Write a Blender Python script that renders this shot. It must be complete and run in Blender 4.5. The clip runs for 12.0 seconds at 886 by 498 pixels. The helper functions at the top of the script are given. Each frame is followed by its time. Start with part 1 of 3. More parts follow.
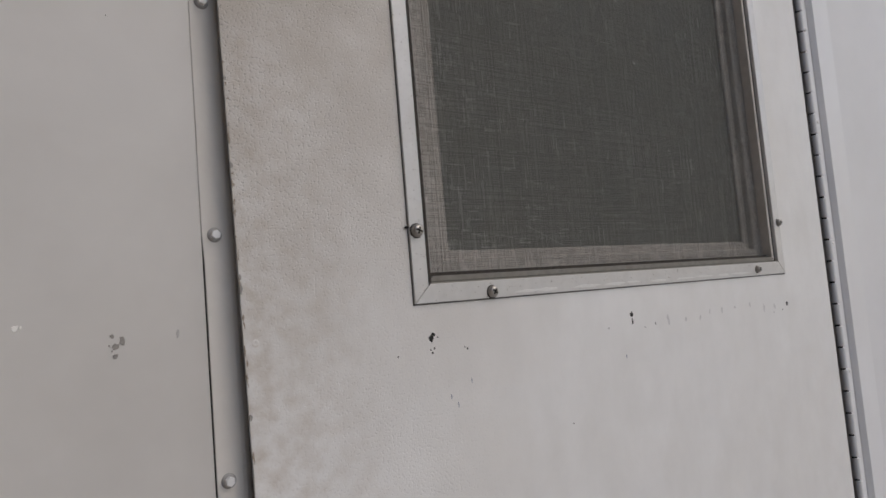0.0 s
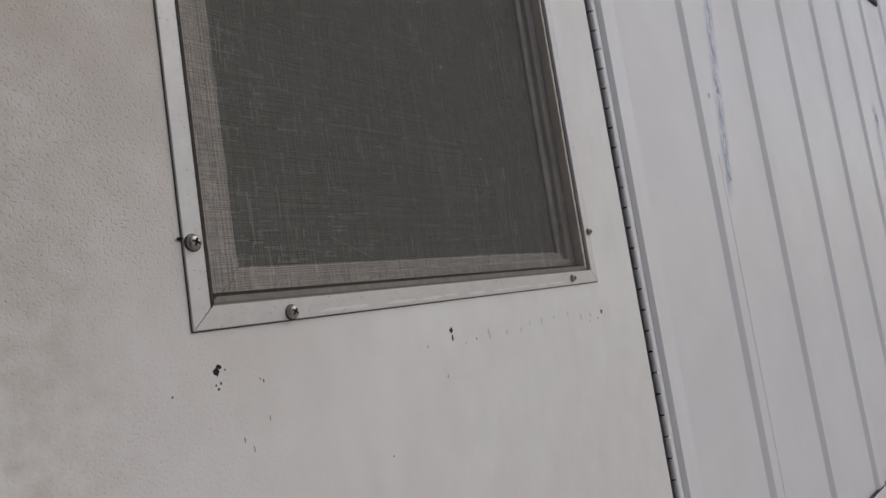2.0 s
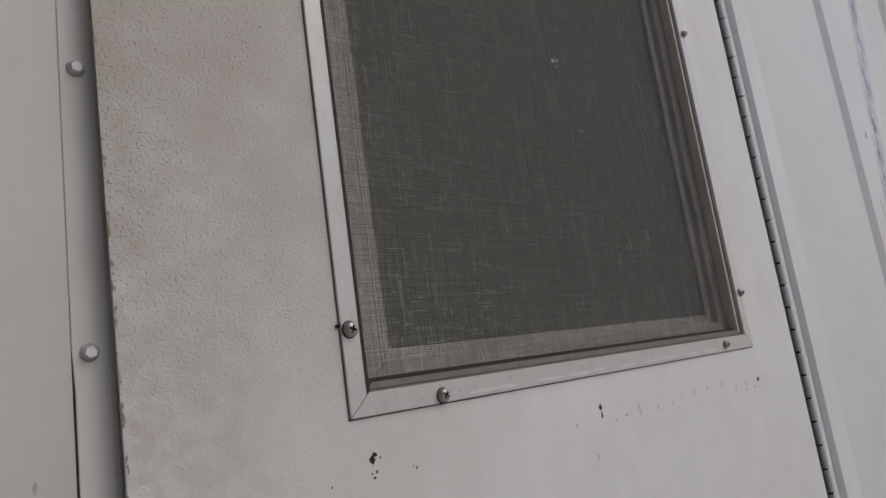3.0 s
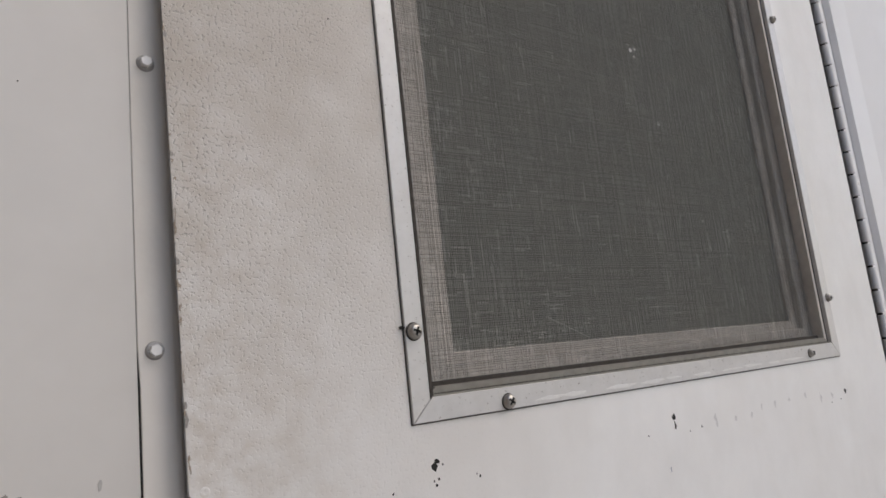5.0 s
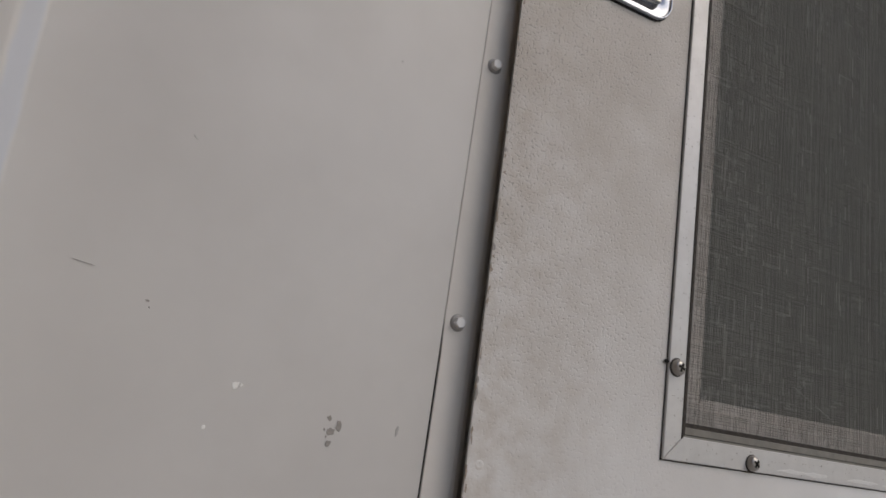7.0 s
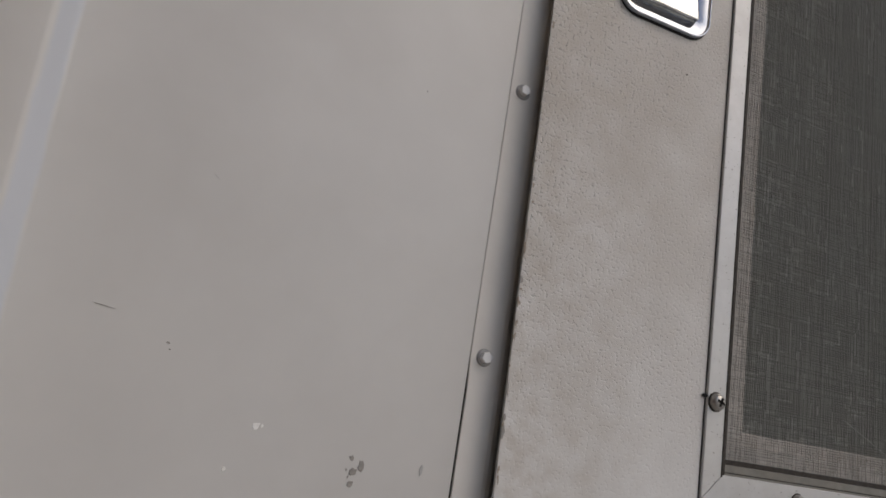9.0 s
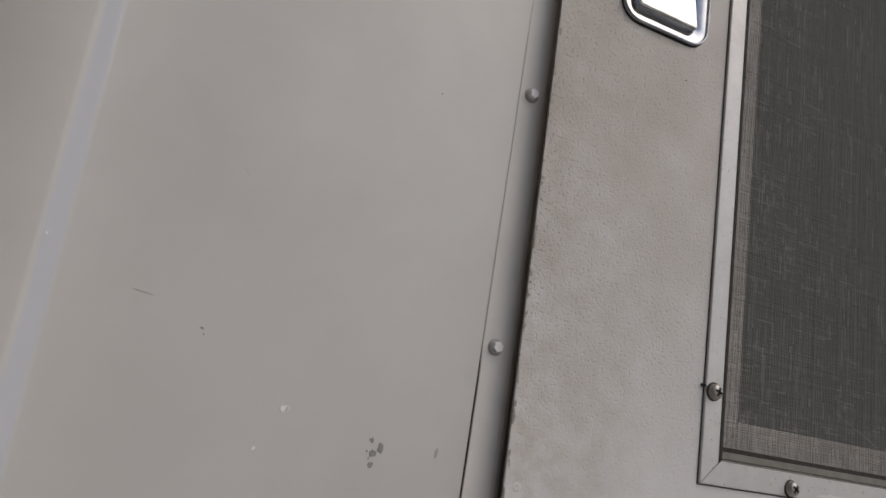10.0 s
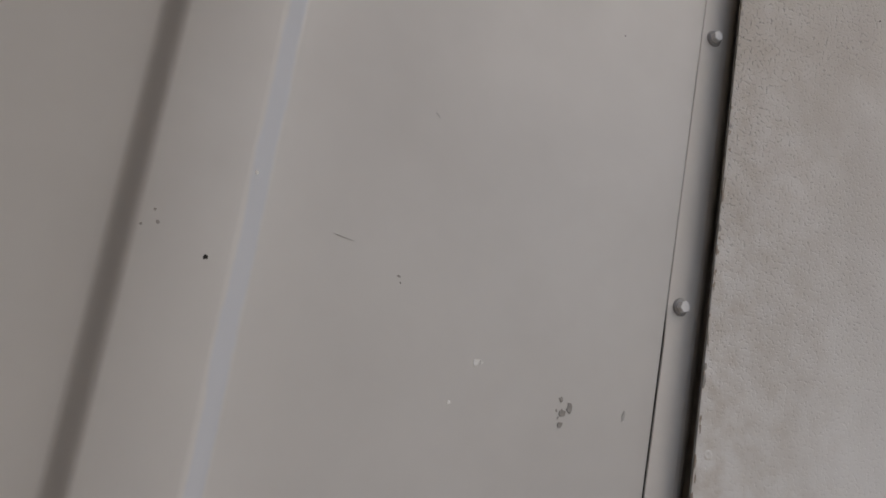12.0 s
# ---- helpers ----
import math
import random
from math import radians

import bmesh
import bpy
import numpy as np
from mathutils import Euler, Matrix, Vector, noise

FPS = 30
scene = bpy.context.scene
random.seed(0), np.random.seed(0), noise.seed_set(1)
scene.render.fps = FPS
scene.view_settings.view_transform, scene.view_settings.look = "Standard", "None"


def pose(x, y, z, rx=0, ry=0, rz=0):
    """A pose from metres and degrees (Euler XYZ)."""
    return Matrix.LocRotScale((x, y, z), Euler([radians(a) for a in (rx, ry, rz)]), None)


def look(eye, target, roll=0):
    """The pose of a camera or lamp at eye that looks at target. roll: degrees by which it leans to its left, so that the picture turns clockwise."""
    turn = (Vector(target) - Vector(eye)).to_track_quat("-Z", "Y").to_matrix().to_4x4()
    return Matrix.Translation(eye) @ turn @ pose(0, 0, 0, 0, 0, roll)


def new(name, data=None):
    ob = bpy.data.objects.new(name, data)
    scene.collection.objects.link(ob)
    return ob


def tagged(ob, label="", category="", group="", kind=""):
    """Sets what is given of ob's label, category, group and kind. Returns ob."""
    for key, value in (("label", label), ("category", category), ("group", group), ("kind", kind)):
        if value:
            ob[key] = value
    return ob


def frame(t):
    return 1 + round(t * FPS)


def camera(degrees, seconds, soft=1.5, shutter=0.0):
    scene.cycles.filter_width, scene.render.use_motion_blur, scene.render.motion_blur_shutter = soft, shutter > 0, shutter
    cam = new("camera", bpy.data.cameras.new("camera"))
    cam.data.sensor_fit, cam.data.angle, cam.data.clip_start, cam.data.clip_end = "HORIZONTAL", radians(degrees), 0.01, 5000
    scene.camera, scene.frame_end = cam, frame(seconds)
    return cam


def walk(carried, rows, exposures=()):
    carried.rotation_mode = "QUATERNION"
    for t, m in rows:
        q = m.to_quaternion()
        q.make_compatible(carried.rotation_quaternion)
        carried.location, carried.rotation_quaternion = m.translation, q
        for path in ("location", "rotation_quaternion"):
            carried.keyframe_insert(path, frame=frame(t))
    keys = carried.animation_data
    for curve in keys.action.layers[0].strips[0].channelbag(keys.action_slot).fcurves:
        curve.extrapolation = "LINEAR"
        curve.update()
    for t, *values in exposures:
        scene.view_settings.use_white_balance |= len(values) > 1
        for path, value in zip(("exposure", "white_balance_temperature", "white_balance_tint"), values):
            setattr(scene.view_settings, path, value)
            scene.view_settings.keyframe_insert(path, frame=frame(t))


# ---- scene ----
cam = camera(65.7, 12.0, soft=1.65)
PATH = [
    (0, (0.094, -0.412, 1.565), (1.271, 1.197, 1.717), -4.8),
    (0.2, (0.128, -0.41, 1.56), (1.504, 1.041, 1.602), -9.4),
    (0.5, (0.142, -0.399, 1.529), (1.645, 0.916, 1.422), -8.0),
    (0.7, (0.143, -0.383, 1.541), (1.704, 0.866, 1.584), -3.5),
    (1, (0.143, -0.363, 1.544), (1.668, 0.913, 1.76), 1.2),
    (1.2, (0.142, -0.361, 1.539), (1.653, 0.934, 1.74), 0.3),
    (1.5, (0.137, -0.357, 1.546), (1.616, 0.98, 1.708), -0.8),
    (2, (0.149, -0.375, 1.551), (1.691, 0.884, 1.746), -8.7),
    (2.5, (0.145, -0.368, 1.57), (1.594, 0.996, 1.772), -8.0),
    (3, (0.141, -0.357, 1.584), (1.448, 1.115, 1.935), -8.2),
    (3.2, (0.141, -0.353, 1.591), (1.404, 1.15, 1.969), -7.3),
    (5, (0.149, -0.344, 1.595), (1.313, 1.247, 1.933), -6.1),
    (5.5, (0.133, -0.335, 1.58), (1.233, 1.311, 1.857), -1.3),
    (6, (0.114, -0.324, 1.565), (1.149, 1.363, 1.855), 4.6),
    (6.5, (0.098, -0.313, 1.56), (1.017, 1.428, 1.916), 10.1),
    (7, (0.067, -0.308, 1.57), (0.886, 1.456, 2.036), 8.7),
    (7.2, (0.058, -0.319, 1.566), (0.733, 1.512, 2.007), 8.6),
    (8.8, (0.076, -0.304, 1.587), (0.772, 1.52, 2.02), 9.1),
    (9, (0.075, -0.308, 1.588), (0.775, 1.509, 2.042), 9.4),
    (9.5, (0.066, -0.315, 1.579), (0.784, 1.489, 2.061), 9.5),
    (10, (0.059, -0.318, 1.576), (0.781, 1.486, 2.052), 9.5),
    (10.5, (0.051, -0.315, 1.572), (0.751, 1.502, 2.027), 9.2),
    (11, (0.072, -0.313, 1.577), (0.777, 1.508, 2.009), 8.9),
    (11.3, (0.067, -0.308, 1.572), (0.763, 1.516, 2.007), 8.9),
    (11.5, (0.054, -0.302, 1.57), (0.722, 1.532, 2.004), 9.8),
    (11.8, (0.028, -0.286, 1.562), (0.593, 1.589, 1.964), 11.0),
    (12, (0.016, -0.28, 1.557), (0.572, 1.602, 1.941), 11.1),
]
walk(cam, [(t, look(eye, target, roll)) for t, eye, target, roll in PATH], [(0.0, -0.21, 6600, 10), (0.5, -0.36, 6600, 10), (1.0, -0.36, 6600, 10), (1.5, -0.36, 6600, 10), (2.0, -0.33, 6600, 10), (2.5, -0.36, 6600, 10), (3.0, -0.35, 6600, 10), (5.0, 0.13, 6600, 10), (5.5, 0.08, 6600, 10), (6.0, -0.07, 6600, 10), (6.5, -0.18, 6600, 10), (7.0, -0.28, 6600, 10), (9.0, -0.33, 6600, 10), (9.5, -0.33, 6600, 10), (11.0, -0.33, 6600, 10), (11.5, -0.38, 6600, 10), (12.0, -0.48, 6600, 10)])

# ---- world and light ----
world = bpy.data.worlds.new("sky")
scene.world = world
world.use_nodes = True
wn = world.node_tree.nodes
sky = wn.new("ShaderNodeTexSky")
sky.sky_type, sky.sun_disc = "NISHITA", False
SUN_EL, SUN_AZ = 46.0, 135.0          # degrees; azimuth clockwise from +y
sky.sun_elevation, sky.sun_rotation = radians(SUN_EL), radians(SUN_AZ)
sky.air_density, sky.dust_density = 1.0, 2.5
wn["Background"].inputs["Strength"].default_value = 0.15
world.node_tree.links.new(sky.outputs[0], wn["Background"].inputs[0])
sun = new("sun", bpy.data.lights.new("sun", "SUN"))
sun.data.energy, sun.data.angle, sun.data.color = 0.38, radians(45), (1.0, 0.955, 0.89)
sd = Vector((math.sin(radians(SUN_AZ)) * math.cos(radians(SUN_EL)), math.cos(radians(SUN_AZ)) * math.cos(radians(SUN_EL)), math.sin(radians(SUN_EL))))
sun.matrix_world = look(sd * 30, (0, 0, 0))


# ---- materials ----
def material(name, base, rough=0.5, metal=0.0, grain=60.0, vary=0.06, bump=0.0, bump_scale=300.0, stain=None, stain_scale=4.0, stain_amount=0.0, spec=0.5):
    """Paint, metal or plastic: base colour with fine and broad variation, gloss that varies, a fine relief."""
    m = bpy.data.materials.new(name)
    m.use_nodes = True
    nt = m.node_tree
    bs = nt.nodes["Principled BSDF"]
    tc = nt.nodes.new("ShaderNodeTexCoord")

    def noise_node(scale, detail=4.0, rough_=0.6):
        n = nt.nodes.new("ShaderNodeTexNoise")
        n.inputs["Scale"].default_value, n.inputs["Detail"].default_value, n.inputs["Roughness"].default_value = scale, detail, rough_
        nt.links.new(tc.outputs["Object"], n.inputs["Vector"])
        return n

    def ramp(src, lo, hi, a, b):
        r = nt.nodes.new("ShaderNodeMapRange")
        r.inputs["From Min"].default_value, r.inputs["From Max"].default_value = lo, hi
        r.inputs["To Min"].default_value, r.inputs["To Max"].default_value = a, b
        nt.links.new(src, r.inputs["Value"])
        return r.outputs[0]

    def mix(kind, fac, a, b):
        x = nt.nodes.new("ShaderNodeMix")
        x.data_type, x.blend_type = "RGBA", kind
        for sock, v in ((x.inputs[0], fac), (x.inputs[6], a), (x.inputs[7], b)):
            if hasattr(v, "is_output"):
                nt.links.new(v, sock)
            else:
                sock.default_value = v
        return x.outputs[2]

    fine, broad = noise_node(grain), noise_node(stain_scale, 5.0)
    dark = tuple(c * (1 - vary) for c in base) + (1,)
    light = tuple(min(1, c * (1 + vary)) for c in base) + (1,)
    col = mix("MIX", ramp(fine.outputs[0], 0.3, 0.7, 0, 1), dark, light)
    if stain:
        col = mix("MIX", ramp(broad.outputs[0], 0.45, 0.75, 0, stain_amount), col, (*stain, 1))
    nt.links.new(col, bs.inputs["Base Color"])
    nt.links.new(ramp(broad.outputs[0], 0.3, 0.7, max(0.02, rough - 0.07), min(1, rough + 0.07)), bs.inputs["Roughness"])
    bs.inputs["Metallic"].default_value = metal
    bs.inputs["Specular IOR Level"].default_value = spec
    if bump:
        b = nt.nodes.new("ShaderNodeBump")
        b.inputs["Strength"].default_value, b.inputs["Distance"].default_value = 1.0, bump
        nt.links.new(noise_node(bump_scale, 3.0).outputs[0], b.inputs["Height"])
        nt.links.new(b.outputs[0], bs.inputs["Normal"])
    return m


M_DOOR = material("door_paint", (0.80, 0.795, 0.785), 0.5, 0, 25, 0.03, 0.0, 230, (0.60, 0.54, 0.46), 3.0, 0.3)
nt = M_DOOR.node_tree
tc = nt.nodes.new("ShaderNodeTexCoord")
peb, patch, mm, mul, bmp = (nt.nodes.new("ShaderNode" + k) for k in ("TexNoise", "TexNoise", "MapRange", "Math", "Bump"))
peb.inputs["Scale"].default_value, peb.inputs["Detail"].default_value = 540, 2.0
patch.inputs["Scale"].default_value, patch.inputs["Detail"].default_value = 7, 2
mm.inputs["From Min"].default_value, mm.inputs["From Max"].default_value = 0.44, 0.60
mm.inputs["To Min"].default_value, mm.inputs["To Max"].default_value = 0.55, 1.0
mul.operation = "MULTIPLY"
bmp.inputs["Distance"].default_value = 0.00034
for n in (peb, patch):
    nt.links.new(tc.outputs["Object"], n.inputs["Vector"])
nt.links.new(patch.outputs[0], mm.inputs["Value"])
sx, gx, mg = (nt.nodes.new("ShaderNode" + k) for k in ("SeparateXYZ", "MapRange", "Math"))
nt.links.new(tc.outputs["Object"], sx.inputs[0])
nt.links.new(sx.outputs[0], gx.inputs["Value"])
gx.inputs["From Min"].default_value, gx.inputs["From Max"].default_value = 0.325, 0.46
gx.inputs["To Min"].default_value, gx.inputs["To Max"].default_value = 1.0, 0.25
mg.operation = "MULTIPLY"
nt.links.new(mm.outputs[0], mg.inputs[0])
nt.links.new(gx.outputs[0], mg.inputs[1])
nt.links.new(mg.outputs[0], mul.inputs[0])
gz, mz = nt.nodes.new("ShaderNodeMapRange"), nt.nodes.new("ShaderNodeMath")
gz.inputs["From Min"].default_value, gz.inputs["From Max"].default_value = 1.56, 1.70
gz.inputs["To Min"].default_value, gz.inputs["To Max"].default_value = 0.3, 1.15
nt.links.new(sx.outputs[2], gz.inputs["Value"])
mz.operation = "MULTIPLY"
nt.links.new(mg.outputs[0], mz.inputs[0])
nt.links.new(gz.outputs[0], mz.inputs[1])
mg = mz
nt.links.new(mg.outputs[0], mul.inputs[0])
pr = nt.nodes.new("ShaderNodeMapRange")
pr.interpolation_type = "SMOOTHSTEP"
pr.inputs["From Min"].default_value, pr.inputs["From Max"].default_value = 0.28, 0.50
nt.links.new(peb.outputs[0], pr.inputs["Value"])
nt.links.new(pr.outputs[0], mul.inputs[1])
nt.links.new(mul.outputs[0], bmp.inputs["Height"])
nt.links.new(bmp.outputs[0], nt.nodes["Principled BSDF"].inputs["Normal"])
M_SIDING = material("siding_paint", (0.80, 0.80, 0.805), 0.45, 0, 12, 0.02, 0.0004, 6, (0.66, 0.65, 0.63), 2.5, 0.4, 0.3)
# drawn-down dirt streaks and a brown, handled latch edge
mp, streak, sr, er, en, em, sm, mixa, mixb = (nt.nodes.new("ShaderNode" + k) for k in ("Mapping", "TexNoise", "MapRange", "MapRange", "TexNoise", "Math", "MapRange", "Mix", "Mix"))
mp.inputs["Scale"].default_value = (30, 30, 12)
nt.links.new(tc.outputs["Object"], mp.inputs[0])
nt.links.new(mp.outputs[0], streak.inputs["Vector"])
streak.inputs["Scale"].default_value, streak.inputs["Detail"].default_value = 1.0, 4
sr.inputs["From Min"].default_value, sr.inputs["From Max"].default_value, sr.inputs["To Max"].default_value = 0.42, 0.72, 0.20
nt.links.new(streak.outputs[0], sr.inputs["Value"])
er.inputs["From Min"].default_value, er.inputs["From Max"].default_value = 0.237, 0.350
er.inputs["To Min"].default_value, er.inputs["To Max"].default_value = 1.0, 0.0
nt.links.new(sx.outputs[0], er.inputs["Value"])
en.inputs["Scale"].default_value, en.inputs["Detail"].default_value, en.inputs["Roughness"].default_value = 70, 5, 0.6
nt.links.new(tc.outputs["Object"], en.inputs["Vector"])
sm.inputs["From Min"].default_value, sm.inputs["From Max"].default_value, sm.inputs["To Max"].default_value = 0.40, 0.75, 0.75
nt.links.new(en.outputs[0], sm.inputs["Value"])
em.operation = "MULTIPLY"
nt.links.new(er.outputs[0], em.inputs[0])
nt.links.new(sm.outputs[0], em.inputs[1])
# handling dirt round the latch, spread wider so its colour also holds upper-left shade
vd, dr, dn, dmr, dm, mixc = (nt.nodes.new("ShaderNode" + k) for k in ("VectorMath", "MapRange", "TexNoise", "MapRange", "Math", "Mix"))
vd.operation = "DISTANCE"
nt.links.new(tc.outputs["Object"], vd.inputs[0])
vd.inputs[1].default_value = (0.285, 0.0, 1.80)
dr.inputs["From Min"].default_value, dr.inputs["From Max"].default_value = 0.05, 0.36
dr.inputs["To Min"].default_value, dr.inputs["To Max"].default_value = 0.9, 0.0
nt.links.new(vd.outputs["Value"], dr.inputs["Value"])
dn.inputs["Scale"].default_value, dn.inputs["Detail"].default_value = 16, 6
nt.links.new(tc.outputs["Object"], dn.inputs["Vector"])
dmr.inputs["From Min"].default_value, dmr.inputs["From Max"].default_value, dmr.inputs["To Min"].default_value = 0.32, 0.65, 0.55
nt.links.new(dn.outputs[0], dmr.inputs["Value"])
dm.operation = "MULTIPLY"
nt.links.new(dr.outputs[0], dm.inputs[0])
nt.links.new(dmr.outputs[0], dm.inputs[1])
bs = nt.nodes["Principled BSDF"]
mixc.data_type = "RGBA"
for x in (mixa, mixb):
    x.data_type = "RGBA"
nt.links.new(bs.inputs["Base Color"].links[0].from_socket, mixa.inputs[6])
nt.links.new(sr.outputs[0], mixa.inputs[0])
mixa.inputs[7].default_value = (0.615, 0.60, 0.56, 1)
nt.links.new(mixa.outputs[2], mixb.inputs[6])
nt.links.new(em.outputs[0], mixb.inputs[0])
mixb.inputs[7].default_value = (0.46, 0.39, 0.31, 1)
nt.links.new(mixb.outputs[2], mixc.inputs[6])
nt.links.new(dm.outputs[0], mixc.inputs[0])
mixc.inputs[7].default_value = (0.45, 0.405, 0.35, 1)
# darker colour in the pits of the pebbled paint
pit, pmul, mixd = (nt.nodes.new("ShaderNode" + k) for k in ("MapRange", "Math", "Mix"))
pit.inputs["From Min"].default_value, pit.inputs["From Max"].default_value = 0.43, 0.28
pit.inputs["To Min"].default_value, pit.inputs["To Max"].default_value = 0.0, 0.65
nt.links.new(peb.outputs[0], pit.inputs["Value"])
pmul.operation = "MULTIPLY"
nt.links.new(pit.outputs[0], pmul.inputs[0])
nt.links.new(mg.outputs[0], pmul.inputs[1])
mixd.data_type = "RGBA"
nt.links.new(pmul.outputs[0], mixd.inputs[0])
nt.links.new(mixc.outputs[2], mixd.inputs[6])
mixd.inputs[7].default_value = (0.43, 0.41, 0.38, 1)
nt.links.new(mixd.outputs[2], bs.inputs["Base Color"])
# Left siding: a darker, greyer base than M_SIDING.
M_SIDING_L = material("left_siding_paint", (0.60, 0.585, 0.565), 0.40, 0, 14, 0.03, 0.0004, 5, (0.52, 0.50, 0.475), 5.5, 0.7)
M_FRAME = material("frame_paint", (0.75, 0.72, 0.68), 0.5, 0, 30, 0.03, 0.0002, 60, (0.6, 0.57, 0.52), 6, 0.5, 0.25)
M_ALU = material("worn_aluminium", (0.62, 0.615, 0.605), 0.36, 0.15, 160, 0.04, 0.00008, 160, (0.50, 0.48, 0.45), 30, 0.3)


def speckle(m, scale, threshold, colour, amount):
    """Small pits or specks of another colour, scattered by a fine noise."""
    t = m.node_tree
    c, n, r, x = (t.nodes.new("ShaderNode" + k) for k in ("TexCoord", "TexNoise", "MapRange", "Mix"))
    n.inputs["Scale"].default_value, n.inputs["Detail"].default_value = scale, 2.0
    r.inputs["From Min"].default_value, r.inputs["From Max"].default_value, r.inputs["To Max"].default_value = threshold, threshold + 0.05, amount
    x.data_type = "RGBA"
    b = t.nodes["Principled BSDF"].inputs["Base Color"]
    t.links.new(c.outputs["Object"], n.inputs["Vector"])
    t.links.new(n.outputs[0], r.inputs["Value"])
    t.links.new(r.outputs[0], x.inputs[0])
    t.links.new(b.links[0].from_socket, x.inputs[6])
    x.inputs[7].default_value = (*colour, 1)
    t.links.new(x.outputs[2], b)


speckle(M_ALU, 520, 0.67, (0.20, 0.175, 0.15), 0.8)
M_BRONZE = material("grimy_window_frame", (0.54, 0.50, 0.455), 0.6, 0.05, 120, 0.12, 0.0003, 300, (0.30, 0.265, 0.225), 14, 0.6)
# Lit copy of the screen frame's colour, for its right bar.
M_FRAMELIT = material("lit_tan_screen_frame", (0.62, 0.585, 0.53), 0.55, 0.0, 120, 0.08, 0.0002, 300, (0.45, 0.41, 0.36), 20, 0.5)
M_STEEL = material("screw_steel", (0.42, 0.40, 0.37), 0.35, 0.9, 400, 0.15, 0.0001, 900, (0.25, 0.2, 0.15), 200, 0.5)
# Dark bluish base: the blue sky's reflection is put into the chrome's colour.
M_CHROME = material("chrome", (0.31, 0.335, 0.385), 0.10, 1.0, 60, 0.03, 0.0, 300, (0.6, 0.56, 0.5), 60, 0.5)
M_WORNCHROME = material("worn_chrome", (0.60, 0.595, 0.58), 0.20, 1.0, 90, 0.15, 0.0005, 140, (0.30, 0.26, 0.21), 70, 0.8)
M_DARK = material("dark_gap", (0.03, 0.027, 0.024), 0.8, 0, 80, 0.2)
M_HOLE = material("bare_hole", (0.012, 0.011, 0.010), 0.9, 0, 300, 0.2)
M_CHIP = material("bared_metal", (0.30, 0.28, 0.26), 0.5, 0.3, 500, 0.2)
M_FLAKE = material("bright_flake", (0.86, 0.85, 0.82), 0.4, 0, 500, 0.05)
M_FRAMEALU = material("dull_screen_frame", (0.22, 0.21, 0.185), 0.75, 0.0, 150, 0.15, 0.0002, 300, (0.22, 0.19, 0.16), 25, 0.6)
M_WEAR = material("pale_trim_wear", (0.71, 0.705, 0.69), 0.45, 0, 300, 0.06)
M_LINT = material("pale_lint", (0.55, 0.54, 0.52), 0.9, 0, 400, 0.1)
M_CHIPPALE = material("thin_chip", (0.42, 0.41, 0.40), 0.5, 0.1, 500, 0.1)
# Near-black for grime, rubber and the shade drawn round screws.
M_GRIMESHADE = material("grime", (0.045, 0.038, 0.032), 0.9, 0, 300, 0.4)
M_SMUDGE = material("faint_smudge", (0.60, 0.59, 0.585), 0.6, 0, 200, 0.08)
M_SCUFF = material("grey_scuff", (0.27, 0.29, 0.35), 0.6, 0, 200, 0.25)
M_GROUND = material("gravel_ground", (0.46, 0.435, 0.40), 0.95, 0, 40, 0.3, 0.01, 60, (0.28, 0.26, 0.23), 1.0, 0.5)
M_WOOD = material("brown_boards", (0.22, 0.17, 0.125), 0.8, 0, 20, 0.25, 0.002, 40, (0.12, 0.09, 0.06), 2, 0.6)
# Near-black walls: the room's dimness is put into their colour.
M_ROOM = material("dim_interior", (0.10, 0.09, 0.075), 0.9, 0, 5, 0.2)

# bluish sky light on the rib's shoulder, put into the colour as a ragged strip
nt = M_SIDING_L.node_tree
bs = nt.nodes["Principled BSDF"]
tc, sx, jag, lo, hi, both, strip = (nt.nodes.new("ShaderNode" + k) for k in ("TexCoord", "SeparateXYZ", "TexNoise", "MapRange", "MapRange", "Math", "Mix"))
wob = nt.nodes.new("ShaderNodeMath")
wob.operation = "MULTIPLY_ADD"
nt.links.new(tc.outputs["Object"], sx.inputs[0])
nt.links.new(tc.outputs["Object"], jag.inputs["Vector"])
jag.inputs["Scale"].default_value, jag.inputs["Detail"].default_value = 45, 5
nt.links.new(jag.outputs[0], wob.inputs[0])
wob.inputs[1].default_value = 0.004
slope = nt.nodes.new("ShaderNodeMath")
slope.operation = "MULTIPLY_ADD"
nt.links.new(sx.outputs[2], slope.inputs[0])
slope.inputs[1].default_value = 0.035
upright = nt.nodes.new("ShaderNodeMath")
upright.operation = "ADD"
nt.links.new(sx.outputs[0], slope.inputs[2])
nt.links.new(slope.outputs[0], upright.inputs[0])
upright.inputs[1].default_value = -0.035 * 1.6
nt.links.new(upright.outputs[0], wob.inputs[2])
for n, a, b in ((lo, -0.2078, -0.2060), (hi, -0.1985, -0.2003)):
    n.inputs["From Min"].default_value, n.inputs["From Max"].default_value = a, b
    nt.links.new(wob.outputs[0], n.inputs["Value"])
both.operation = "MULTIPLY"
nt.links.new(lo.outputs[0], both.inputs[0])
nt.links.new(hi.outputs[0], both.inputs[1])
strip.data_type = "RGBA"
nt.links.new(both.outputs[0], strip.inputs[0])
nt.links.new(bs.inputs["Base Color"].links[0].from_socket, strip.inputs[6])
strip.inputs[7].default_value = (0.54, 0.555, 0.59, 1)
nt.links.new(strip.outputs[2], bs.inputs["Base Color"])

# soft blue-grey rub marks down the siding paint
nt = M_SIDING.node_tree
bs, tc = nt.nodes["Principled BSDF"], nt.nodes.new("ShaderNodeTexCoord")
